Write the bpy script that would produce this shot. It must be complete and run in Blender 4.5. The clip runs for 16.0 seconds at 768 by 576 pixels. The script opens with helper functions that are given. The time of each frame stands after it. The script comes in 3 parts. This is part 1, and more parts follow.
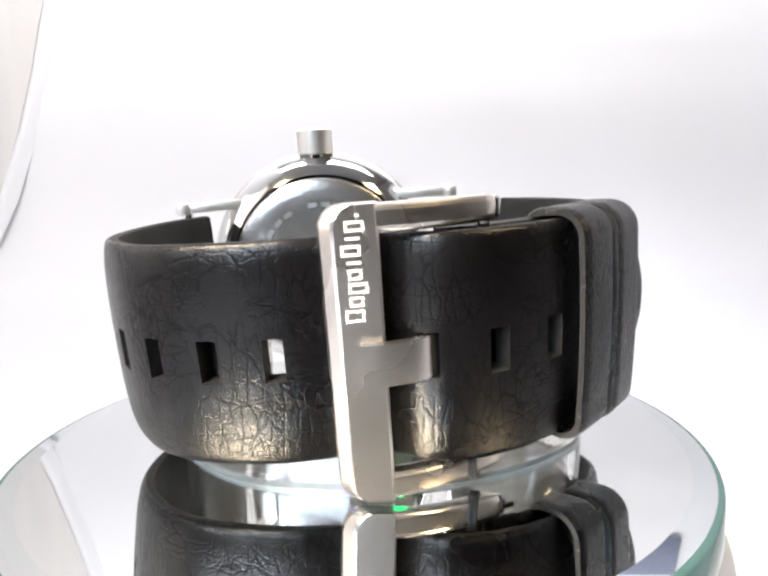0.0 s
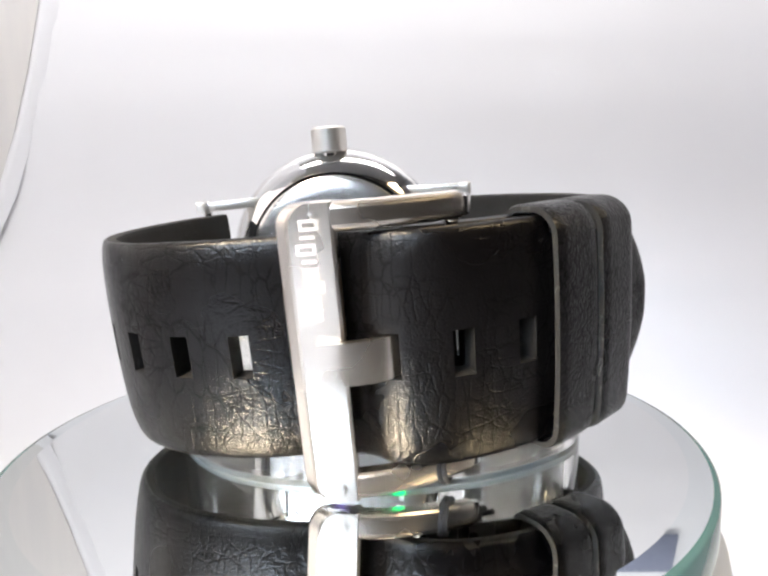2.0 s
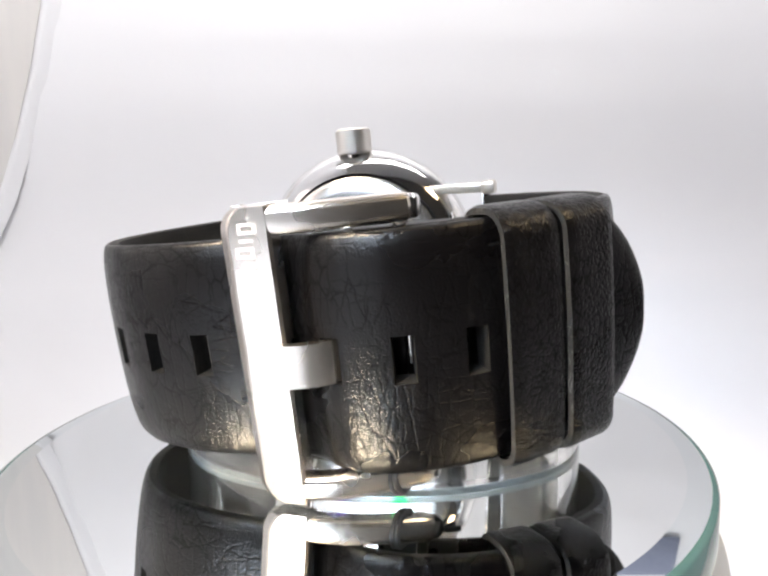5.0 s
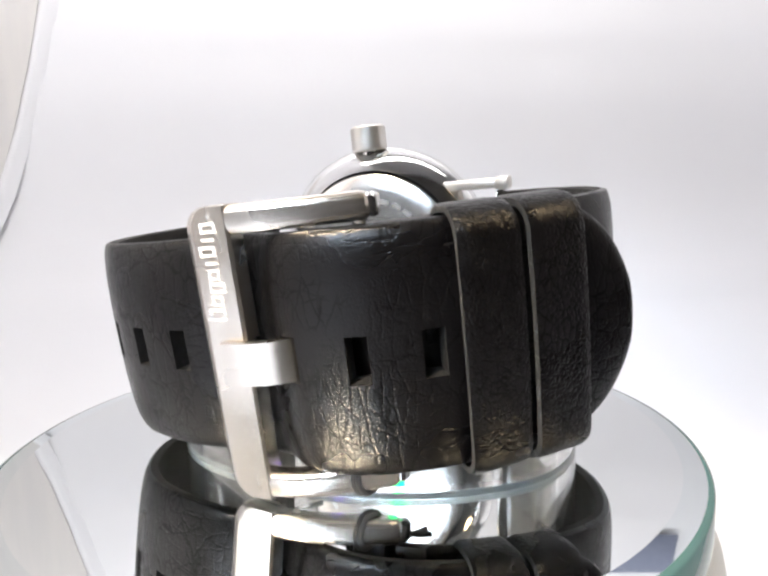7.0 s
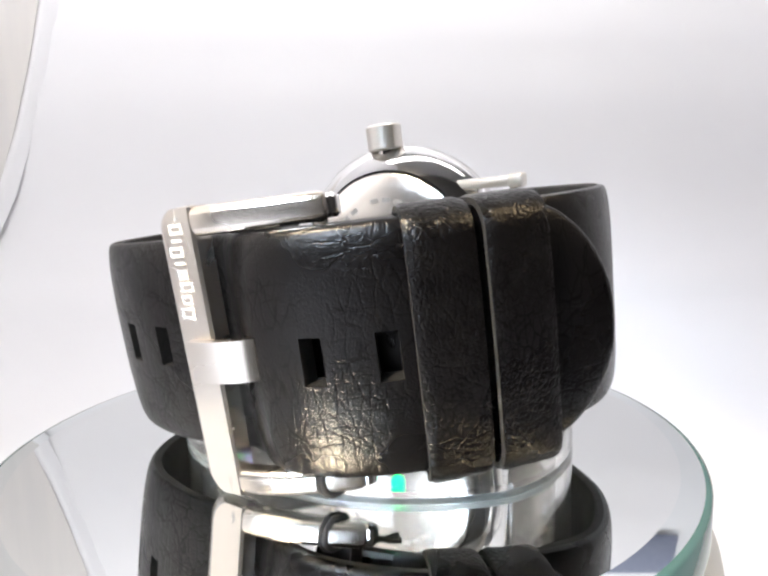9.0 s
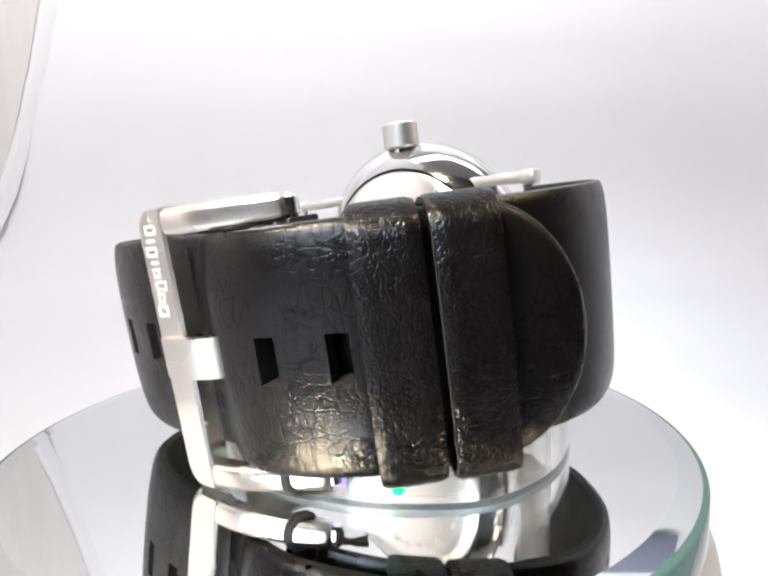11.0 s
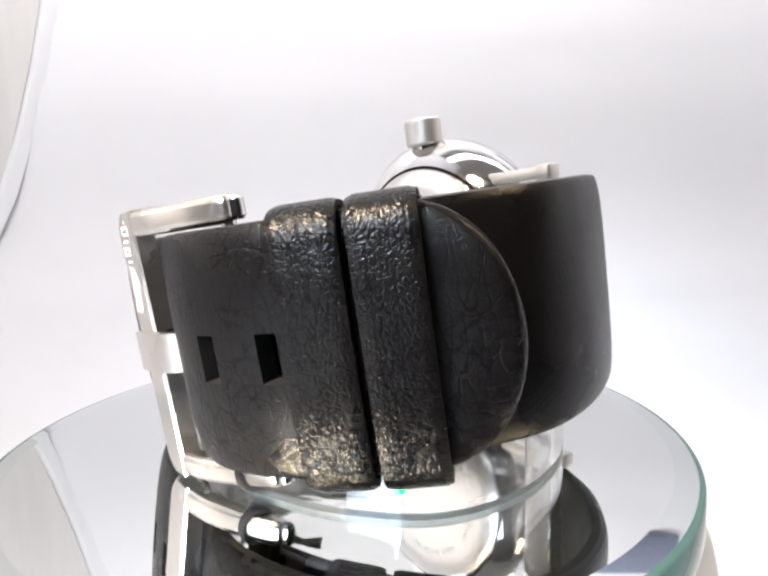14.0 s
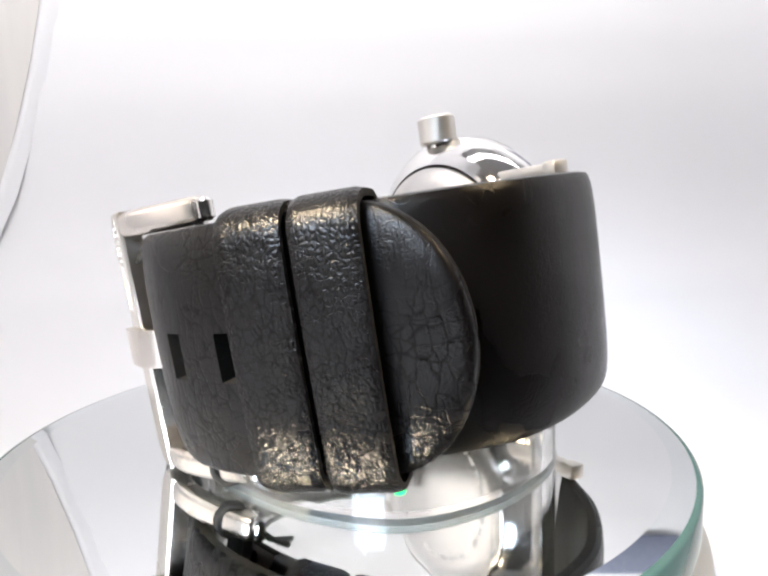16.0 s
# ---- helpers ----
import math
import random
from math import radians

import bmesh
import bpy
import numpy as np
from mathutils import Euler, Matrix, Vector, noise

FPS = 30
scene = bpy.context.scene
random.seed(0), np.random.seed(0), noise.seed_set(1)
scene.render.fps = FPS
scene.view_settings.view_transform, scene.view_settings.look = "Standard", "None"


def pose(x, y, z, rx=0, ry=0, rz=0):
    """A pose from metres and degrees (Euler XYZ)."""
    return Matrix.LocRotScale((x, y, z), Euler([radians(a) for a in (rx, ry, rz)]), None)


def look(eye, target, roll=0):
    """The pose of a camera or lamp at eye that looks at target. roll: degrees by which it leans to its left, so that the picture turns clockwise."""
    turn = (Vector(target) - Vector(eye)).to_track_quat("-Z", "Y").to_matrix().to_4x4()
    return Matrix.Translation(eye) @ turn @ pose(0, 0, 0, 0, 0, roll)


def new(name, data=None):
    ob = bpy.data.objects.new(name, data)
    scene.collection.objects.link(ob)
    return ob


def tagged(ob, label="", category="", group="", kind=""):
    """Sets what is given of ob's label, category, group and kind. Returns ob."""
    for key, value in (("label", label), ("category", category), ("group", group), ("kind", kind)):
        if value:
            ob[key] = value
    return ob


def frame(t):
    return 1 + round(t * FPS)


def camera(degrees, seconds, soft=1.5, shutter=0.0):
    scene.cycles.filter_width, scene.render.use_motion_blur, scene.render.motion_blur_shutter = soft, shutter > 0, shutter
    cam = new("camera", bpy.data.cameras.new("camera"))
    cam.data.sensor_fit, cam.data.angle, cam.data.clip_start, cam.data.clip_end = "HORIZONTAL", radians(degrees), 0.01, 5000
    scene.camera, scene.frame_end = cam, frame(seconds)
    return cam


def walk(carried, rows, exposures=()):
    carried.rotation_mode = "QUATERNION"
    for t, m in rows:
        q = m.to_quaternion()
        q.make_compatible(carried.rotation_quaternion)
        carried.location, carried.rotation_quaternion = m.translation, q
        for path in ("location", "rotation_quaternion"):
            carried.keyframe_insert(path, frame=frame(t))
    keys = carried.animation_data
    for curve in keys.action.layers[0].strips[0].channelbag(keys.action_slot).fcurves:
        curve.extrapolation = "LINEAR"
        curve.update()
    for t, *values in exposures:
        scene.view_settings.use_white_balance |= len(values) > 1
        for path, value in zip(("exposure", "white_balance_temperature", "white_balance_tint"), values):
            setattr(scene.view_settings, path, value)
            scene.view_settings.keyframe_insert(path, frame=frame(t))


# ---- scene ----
MM = 0.001

# ---- camera: a phone held almost still in front of the turntable ----
FOV, EYE, YAW, PITCH, ROLL = 74.2, Vector((0, -0.0795, 0.0279)), 3.92, 5.73, -1.56
SHAKE = [(0.0, -0.119, -0.25), (0.5, -0.152, -0.254), (1.0, -0.053, -0.194), (1.5, 0.051, 0.016), (2.0, 0.068, -0.001), (2.5, 0.03, 0.006), (3.0, -0.015, -0.068), (3.5, -0.058, -0.081), (4.0, -0.036, -0.261), (6.5, 0.026, -0.003), (7.0, 0.093, 0.03), (7.5, 0.107, 0.006), (8.0, 0.081, 0.043), (8.5, 0.091, 0.041), (9.0, 0.073, 0.028), (11.5, 0.038, 0.1), (12.0, -0.015, 0.08), (12.5, 0.007, 0.087), (13.0, 0.004, 0.137), (13.5, 0.005, 0.168), (14.0, -0.037, 0.114), (14.5, -0.056, 0.113), (15.0, -0.061, 0.106), (15.5, -0.052, 0.059), (16.0, -0.035, 0.112)]
TURN = [(0.0, -0.0), (0.5, -1.73), (1.0, -3.6), (1.5, -5.44), (2.0, -7.11), (2.5, -8.87), (3.0, -10.54), (3.5, -12.32), (4.0, -14.16), (6.5, -23.2), (7.0, -25.03), (7.5, -26.83), (8.0, -28.61), (8.5, -30.39), (9.0, -32.16), (11.5, -41.26), (12.0, -43.02), (12.5, -44.87), (13.0, -46.61), (13.5, -48.37), (14.0, -50.08), (14.5, -51.75), (15.0, -53.46), (15.5, -55.15), (16.0, -56.86)]


def aim(dyaw, dpitch):
    a, b = radians(YAW + dyaw), radians(PITCH + dpitch)
    way = Vector((math.sin(a) * math.cos(b), math.cos(a) * math.cos(b), -math.sin(b)))
    return look(EYE, EYE + way, ROLL)


cam = camera(FOV, 16.0, soft=2.6)
walk(cam, [(t, aim(dy, dp)) for t, dy, dp in SHAKE],
     exposures=[(0, 0.22), (0.5, 0.21), (1, 0.16), (1.5, -0.06), (2, -0.07), (3.5, -0.16), (4.5, -0.12), (6.5, -0.04), (9, -0.02), (12, 0.01), (16, 0.02)])

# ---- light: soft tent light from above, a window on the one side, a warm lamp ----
world = bpy.data.worlds.new("room")
scene.world = world
world.use_nodes = True
world.node_tree.nodes["Background"].inputs[0].default_value = (0.80, 0.86, 1.0, 1)
world.node_tree.nodes["Background"].inputs[1].default_value = 0.04


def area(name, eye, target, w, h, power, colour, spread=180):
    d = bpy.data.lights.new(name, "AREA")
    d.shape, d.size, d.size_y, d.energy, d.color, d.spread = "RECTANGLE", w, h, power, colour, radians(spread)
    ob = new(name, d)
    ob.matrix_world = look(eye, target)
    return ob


area("tent_top_lamp", (-0.025, -0.02, 0.37), (-0.025, 0.15, 0.338), 0.42, 0.14, 2.22, (1.0, 0.972, 0.965))
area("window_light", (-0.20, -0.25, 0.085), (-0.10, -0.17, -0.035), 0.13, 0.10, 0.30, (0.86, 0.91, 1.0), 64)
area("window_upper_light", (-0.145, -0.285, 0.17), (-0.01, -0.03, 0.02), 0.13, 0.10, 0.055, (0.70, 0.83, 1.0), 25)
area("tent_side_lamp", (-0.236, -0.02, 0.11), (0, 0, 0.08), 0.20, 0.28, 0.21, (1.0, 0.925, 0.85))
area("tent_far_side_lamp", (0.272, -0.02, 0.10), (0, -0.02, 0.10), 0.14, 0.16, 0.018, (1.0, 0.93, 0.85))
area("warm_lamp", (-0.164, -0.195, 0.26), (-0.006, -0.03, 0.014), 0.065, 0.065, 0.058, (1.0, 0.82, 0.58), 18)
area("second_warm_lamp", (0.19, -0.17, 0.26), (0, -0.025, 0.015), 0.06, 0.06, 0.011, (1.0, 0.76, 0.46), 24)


# ---- materials ----
def material(name, colour, rough=0.5, metal=0.0):
    m = bpy.data.materials.new(name)
    m.use_nodes = True
    n, l = m.node_tree.nodes, m.node_tree.links
    b = n["Principled BSDF"]
    b.inputs["Base Color"].default_value = (*colour, 1)
    b.inputs["Roughness"].default_value, b.inputs["Metallic"].default_value = rough, metal
    return m, n, l, b


def texture(n, l, kind, scale, detail=3.0, stretch=(1, 1, 1)):
    c, mp, t = n.new("ShaderNodeTexCoord"), n.new("ShaderNodeMapping"), n.new("ShaderNodeTex" + kind)
    mp.inputs["Scale"].default_value = stretch
    l.new(c.outputs["Object"], mp.inputs["Vector"])
    l.new(mp.outputs["Vector"], t.inputs["Vector"])
    t.inputs["Scale"].default_value = scale
    if kind == "Noise":
        t.inputs["Detail"].default_value = detail
    return t


def ramp(n, l, source, low, high, a, b):
    r = n.new("ShaderNodeMapRange")
    l.new(source, r.inputs["Value"])
    for key, v in zip(("From Min", "From Max", "To Min", "To Max"), (low, high, a, b)):
        r.inputs[key].default_value = v
    return r.outputs["Result"]


def mixed(n, l, fac, c1, c2):
    x = n.new("ShaderNodeMix")
    x.data_type = "RGBA"
    l.new(fac, x.inputs["Factor"])
    x.inputs["A"].default_value, x.inputs["B"].default_value = (*c1, 1), (*c2, 1)
    return x.outputs["Result"]


def bump(n, l, height, strength, distance, after=None):
    b = n.new("ShaderNodeBump")
    b.inputs["Strength"].default_value, b.inputs["Distance"].default_value, b.invert = abs(strength), distance, strength < 0
    l.new(height, b.inputs["Height"])
    if after:
        l.new(after, b.inputs["Normal"])
    return b.outputs["Normal"]


def leather(name, colour, worn, crease=1.0, rough=0.30, cell=760, stretch=(1, 1, 1), floor=0.06, width=0.10, depth=0.000021, pebble=0.24, pebble_size=2600):
    m, n, l, b = material(name, colour, rough)
    coords = n.new("ShaderNodeTexCoord").outputs["Object"]

    def warped(amount, scale):
        w = texture(n, l, "Noise", scale, 3)
        v = n.new("ShaderNodeVectorMath")
        v.operation = "MULTIPLY_ADD"
        v.inputs[1].default_value = (amount, amount, amount)
        l.new(w.outputs["Color"], v.inputs[0])
        l.new(coords, v.inputs[2])
        return v.outputs[0]

    def cells(vector, scale, along):
        mp, t = n.new("ShaderNodeMapping"), n.new("ShaderNodeTexVoronoi")
        mp.inputs["Scale"].default_value = along
        t.feature = "DISTANCE_TO_EDGE"
        t.inputs["Scale"].default_value = scale
        l.new(vector, mp.inputs["Vector"])
        l.new(mp.outputs["Vector"], t.inputs["Vector"])
        return t.outputs["Distance"]

    def times(p, q):
        x = n.new("ShaderNodeMath")
        x.operation = "MULTIPLY"
        l.new(p, x.inputs[0])
        l.new(q, x.inputs[1])
        return x.outputs[0]

    bent = warped(0.0007, 700)
    # wrinkles that come and go: one set across the strap, one along it
    across = ramp(n, l, cells(bent, cell, (stretch[0], stretch[1], 0.32 * stretch[2])), 0.0, width, 1.0, 0.0)
    along = ramp(n, l, cells(bent, cell * 0.8, (0.45, 0.45, 1.25)), 0.0, 0.10, 1.0, 0.0)
    here = ramp(n, l, texture(n, l, "Noise", 110, 2).outputs["Fac"], 0.34, 0.52, floor, 1.0)
    there = ramp(n, l, texture(n, l, "Noise", 140, 2, (1, 1, 2)).outputs["Fac"], 0.42, 0.56, 0.0, 1.0)
    grain = cells(warped(0.0005, 1500), pebble_size, (1, 1, 0.8))
    fleck = texture(n, l, "Noise", 700, 4)
    folds = texture(n, l, "Noise", 300, 4, (1.5, 1.5, 0.6))
    tone = texture(n, l, "Noise", 90, 3)
    lines = times(across, here)
    more = times(along, there)
    pale = n.new("ShaderNodeMath")
    pale.operation = "MAXIMUM"
    l.new(lines, pale.inputs[0])
    l.new(more, pale.inputs[1])
    thin = ramp(n, l, pale.outputs[0], 0.55, 0.95, 0.0, 1.0)
    l.new(mixed(n, l, times(thin, ramp(n, l, fleck.outputs["Fac"], 0.46, 0.62, 0.0, 1.0)), colour, worn), b.inputs["Base Color"])
    l.new(ramp(n, l, tone.outputs["Fac"], 0.35, 0.65, rough - 0.04, rough + 0.07), b.inputs["Roughness"])
    v = bump(n, l, ramp(n, l, grain, 0.0, 0.3, 0.0, 1.0), pebble, 0.00006)
    v = bump(n, l, lines, -0.9 * min(crease, 1.1), depth, v)
    v = bump(n, l, more, -0.9 * min(crease, 1.1), depth, v)
    v = bump(n, l, fleck.outputs["Fac"], 0.15 * crease, 0.00010, v)
    l.new(bump(n, l, folds.outputs["Fac"], 0.10 * crease, 0.0005, v), b.inputs["Normal"])
    # dull, dry cracks between glossy cells
    gap = n.new("ShaderNodeMath")
    gap.operation = "MAXIMUM"
    l.new(lines, gap.inputs[0])
    l.new(more, gap.inputs[1])
    l.new(ramp(n, l, gap.outputs[0], 0.3, 1.0, 0.30, 0.30 - 0.18 * min(crease, 1.0)), b.inputs["Specular IOR Level"])
    return m


def steel(name, colour, rough, stretch, scratch=0.25):
    m, n, l, b = material(name, colour, rough, 1.0)
    t = texture(n, l, "Noise", 900, 3, stretch)
    l.new(ramp(n, l, t.outputs["Fac"], 0.3, 0.7, rough * 0.93, rough * 1.07), b.inputs["Roughness"])
    if scratch:
        l.new(bump(n, l, t.outputs["Fac"], scratch, 0.00004), b.inputs["Normal"])
    return m


LEATHER = leather("black_leather", (0.0019, 0.0016, 0.0018), (0.009, 0.0086, 0.0086), 1.0, 0.28, 760)
LEATHER_SMOOTH = leather("black_leather_smooth", (0.0020, 0.0016, 0.0016), (0.008, 0.0075, 0.0077), 0.10, 0.27, pebble=0.2, pebble_size=2900)
LEATHER_GRAINED = leather("black_leather_grained", (0.0019, 0.0016, 0.0018), (0.010, 0.0095, 0.0092), 1.0, 0.265, 1500, (1, 1, 1.5), 0.3, 0.18, 0.000018, 0.55, 1900)
RAW = leather("raw_leather_edge", (0.024, 0.0235, 0.0235), (0.14, 0.138, 0.135), 0.8, 0.8)
HOLE = leather("cut_leather", (0.010, 0.0096, 0.0093), (0.035, 0.034, 0.033), 0.6, 0.7)
LINING = leather("dark_lining", (0.016, 0.0155, 0.015), (0.03, 0.03, 0.03), 0.3, 0.7)
BRUSHED = steel("brushed_steel", (0.76, 0.71, 0.655), 0.27, (0.12, 0.12, 0.12), 0.0)
POLISHED = steel("polished_steel", (0.78, 0.77, 0.76), 0.10, (1, 1, 1), 0.02)
CASE = steel("polished_case_steel", (0.80, 0.79, 0.78), 0.09, (1, 1, 1), 0.0)
BACK = steel("caseback_steel", (0.84, 0.82, 0.80), 0.25, (0.15, 0.15, 0.15), 0.0)
CROWN = steel("crown_steel", (0.74, 0.71, 0.67), 0.45, (1, 1, 0.1))
DARK, *_ = material("near_black", (0.02, 0.02, 0.02), 0.6)
WHITE, *_ = material("white_print", (0.70, 0.70, 0.69), 0.5)
ENGRAVED, *_ = material("etched_mark", (0.74, 0.73, 0.72), 0.4, 1.0)
MIRROR, _, _, mb = material("silvered_mirror", (0.845, 0.865, 0.87), 0.012, 1.0)
BEVEL, _, _, mb = material("bevelled_glass", (0.79, 0.83, 0.84), 0.03, 1.0)
EDGE, _, _, mb = material("green_glass_edge", (0.05, 0.12, 0.115), 0.12)
CREAM, nn, ll, mb = material("cream_plastic", (0.80, 0.77, 0.70), 0.35)
ll.new(mixed(nn, ll, texture(nn, ll, "Noise", 60).outputs["Fac"], (0.46, 0.44, 0.39), (0.52, 0.50, 0.45)), mb.inputs["Base Color"])
CLEAR, _, _, mb = material("clear_acrylic", (0.97, 0.99, 0.98), 0.03)
mb.inputs["Transmission Weight"].default_value, mb.inputs["IOR"].default_value = 1.0, 1.49
ACRYLIC, nn, ll, mb = material("hazy_acrylic", (0.985, 0.98, 0.955), 0.035)
ll.new(bump(nn, ll, texture(nn, ll, "Noise", 420, 2, (1, 1, 0.06)).outputs["Fac"], 0.05, 0.0004), mb.inputs["Normal"])
mb.inputs["Transmission Weight"].default_value, mb.inputs["IOR"].default_value = 0.97, 1.49
CORD, nn, ll, mb = material("black_cord", (0.02, 0.02, 0.022), 0.7)
ll.new(bump(nn, ll, texture(nn, ll, "Noise", 2500).outputs["Fac"], 0.5, 0.0002), mb.inputs["Normal"])
FABRIC, nn, ll, mb = material("white_tent_fabric", (0.84, 0.84, 0.86), 0.8)
ll.new(mixed(nn, ll, texture(nn, ll, "Noise", 9, 4).outputs["Fac"], (0.80, 0.80, 0.82), (0.87, 0.87, 0.89)), mb.inputs["Base Color"])
ll.new(bump(nn, ll, texture(nn, ll, "Noise", 1500, 2).outputs["Fac"], 0.15, 0.0003), mb.inputs["Normal"])
BEIGE, nn, ll, mb = material("beige_panel", (0.5, 0.48, 0.46), 0.7)
ll.new(mixed(nn, ll, texture(nn, ll, "Noise", 40, 3, (3, 3, 0.3)).outputs["Fac"], (0.62, 0.61, 0.61), (0.78, 0.75, 0.71)), mb.inputs["Base Color"])
FROST, _, _, mb = material("frosted_acrylic", (0.86, 0.93, 0.91), 0.20)
mb.inputs["Transmission Weight"].default_value, mb.inputs["IOR"].default_value = 0.85, 1.49
PALE, nn, ll, mb = material("pale_paint", (0.6, 0.6, 0.62), 0.8)
ll.new(mixed(nn, ll, texture(nn, ll, "Noise", 6, 3).outputs["Fac"], (0.50, 0.50, 0.53), (0.62, 0.62, 0.64)), mb.inputs["Base Color"])
NAVY, nn, ll, mb = material("dark_blue_wall", (0.05, 0.06, 0.10), 0.8)
ll.new(mixed(nn, ll, texture(nn, ll, "Noise", 6, 3).outputs["Fac"], (0.04, 0.05, 0.085), (0.065, 0.075, 0.12)), mb.inputs["Base Color"])


BINDING, nn, ll, mb = material("blue_binding", (0.2, 0.22, 0.3), 0.8)
ll.new(mixed(nn, ll, texture(nn, ll, "Noise", 300, 3).outputs["Fac"], (0.17, 0.19, 0.27), (0.24, 0.26, 0.34)), mb.inputs["Base Color"])


def glow(name, colour, strength):
    m, n, l, b = material(name, colour, 0.4)
    b.inputs["Emission Color"].default_value, b.inputs["Emission Strength"].default_value = (*colour, 1), strength
    return m


# emission that gives the coloured glints under the strap
GREEN_GLOW, VIOLET_GLOW = glow("green_glint", (0.0, 0.85, 0.19), 4.0), glow("violet_glint", (0.35, 0.2, 1.0), 2.2)
GREY, nn, ll, mb = material("dim_room", (0.30, 0.29, 0.28), 0.9)
ll.new(mixed(nn, ll, texture(nn, ll, "Noise", 5, 3).outputs["Fac"], (0.07, 0.068, 0.065), (0.12, 0.115, 0.11)), mb.inputs["Base Color"])


# ---- mesh helpers: shapes are written in millimetres ----
def part(name, bm, mat, parent=None, label="", smooth=True, sharp=40):
    bmesh.ops.recalc_face_normals(bm, faces=bm.faces)
    bmesh.ops.scale(bm, vec=(MM, MM, MM), verts=bm.verts)
    me = bpy.data.meshes.new(name)
    for f in bm.faces:
        f.smooth = smooth
    bm.to_mesh(me)
    bm.free()
    if smooth:
        me.set_sharp_from_angle(angle=radians(sharp))
    for x in mat if isinstance(mat, (list, tuple)) else (mat,):
        me.materials.append(x)
    ob = new(name, me)
    ob.parent = parent
    if label:
        ob["label"] = label
    return ob


def box(bm, centre, size, rot=None, bevel=0.0, seg=2):
    m = Matrix.Translation(centre) @ (rot or Matrix()) @ Matrix.Diagonal((*size, 1))
    got = bmesh.ops.create_cube(bm, size=1, matrix=m)["verts"]
    if bevel:
        edges = {e for v in got for e in v.link_edges}
        bmesh.ops.bevel(bm, geom=list(edges), offset=bevel, segments=seg, affect="EDGES", profile=0.5)


def lathe(bm, profile, m=None, n=96, closed=False):
    """Turns (radius, height) rows round the z axis of m."""
    m = m or Matrix()
    rings = []
    for r, h in profile:
        if r < 1e-6:
            rings.append([bm.verts.new(m @ Vector((0, 0, h)))])
        else:
            rings.append([bm.verts.new(m @ Vector((r * math.cos(a), r * math.sin(a), h))) for a in (2 * math.pi * k / n for k in range(n))])
    pairs = list(zip(rings, rings[1:])) + ([(rings[-1], rings[0])] if closed else [])
    for p, q in pairs:
        for k in range(n):
            i = (k + 1) % n
            vs = [p[k % len(p)], p[i % len(p)], q[i % len(q)], q[k % len(q)]]
            vs = list(dict.fromkeys(vs))
            if len(vs) > 2:
                bm.faces.new(vs)


class Path:
    """A smooth plan curve with its arc length."""

    def __init__(self, points, step=12):
        p = [Vector((*q, 0)) for q in points]
        p = [2 * p[0] - p[1], *p, 2 * p[-1] - p[-2]]
        self.pts = []
        for i in range(1, len(p) - 2):
            for k in range(step):
                t = k / step
                a, b, c, d = p[i - 1:i + 3]
                self.pts.append(0.5 * (2 * b + (c - a) * t + (2 * a - 5 * b + 4 * c - d) * t * t + (3 * b - a - 3 * c + d) * t ** 3))
        self.pts.append(p[-2])
        self.s = [0.0]
        for a, b in zip(self.pts, self.pts[1:]):
            self.s.append(self.s[-1] + (b - a).length)
        self.length = self.s[-1]

    def at(self, s):
        """Place and outward normal at arc length s (straight on past the ends)."""
        i = min(max(int(np.searchsorted(self.s, s)), 1), len(self.s) - 1)
        a, b = self.pts[i - 1], self.pts[i]
        f = (s - self.s[i - 1]) / max(self.s[i] - self.s[i - 1], 1e-9)
        lo, hi = self.pts[max(i - 3, 0)], self.pts[min(i + 2, len(self.pts) - 1)]
        d = (hi - lo).normalized()
        return a.lerp(b, f), Vector((d.y, -d.x, 0))

    def near(self, x, y):
        q = Vector((x, y, 0))
        k = min(range(len(self.pts)), key=lambda i: (self.pts[i] - q).length)
        return self.s[k]


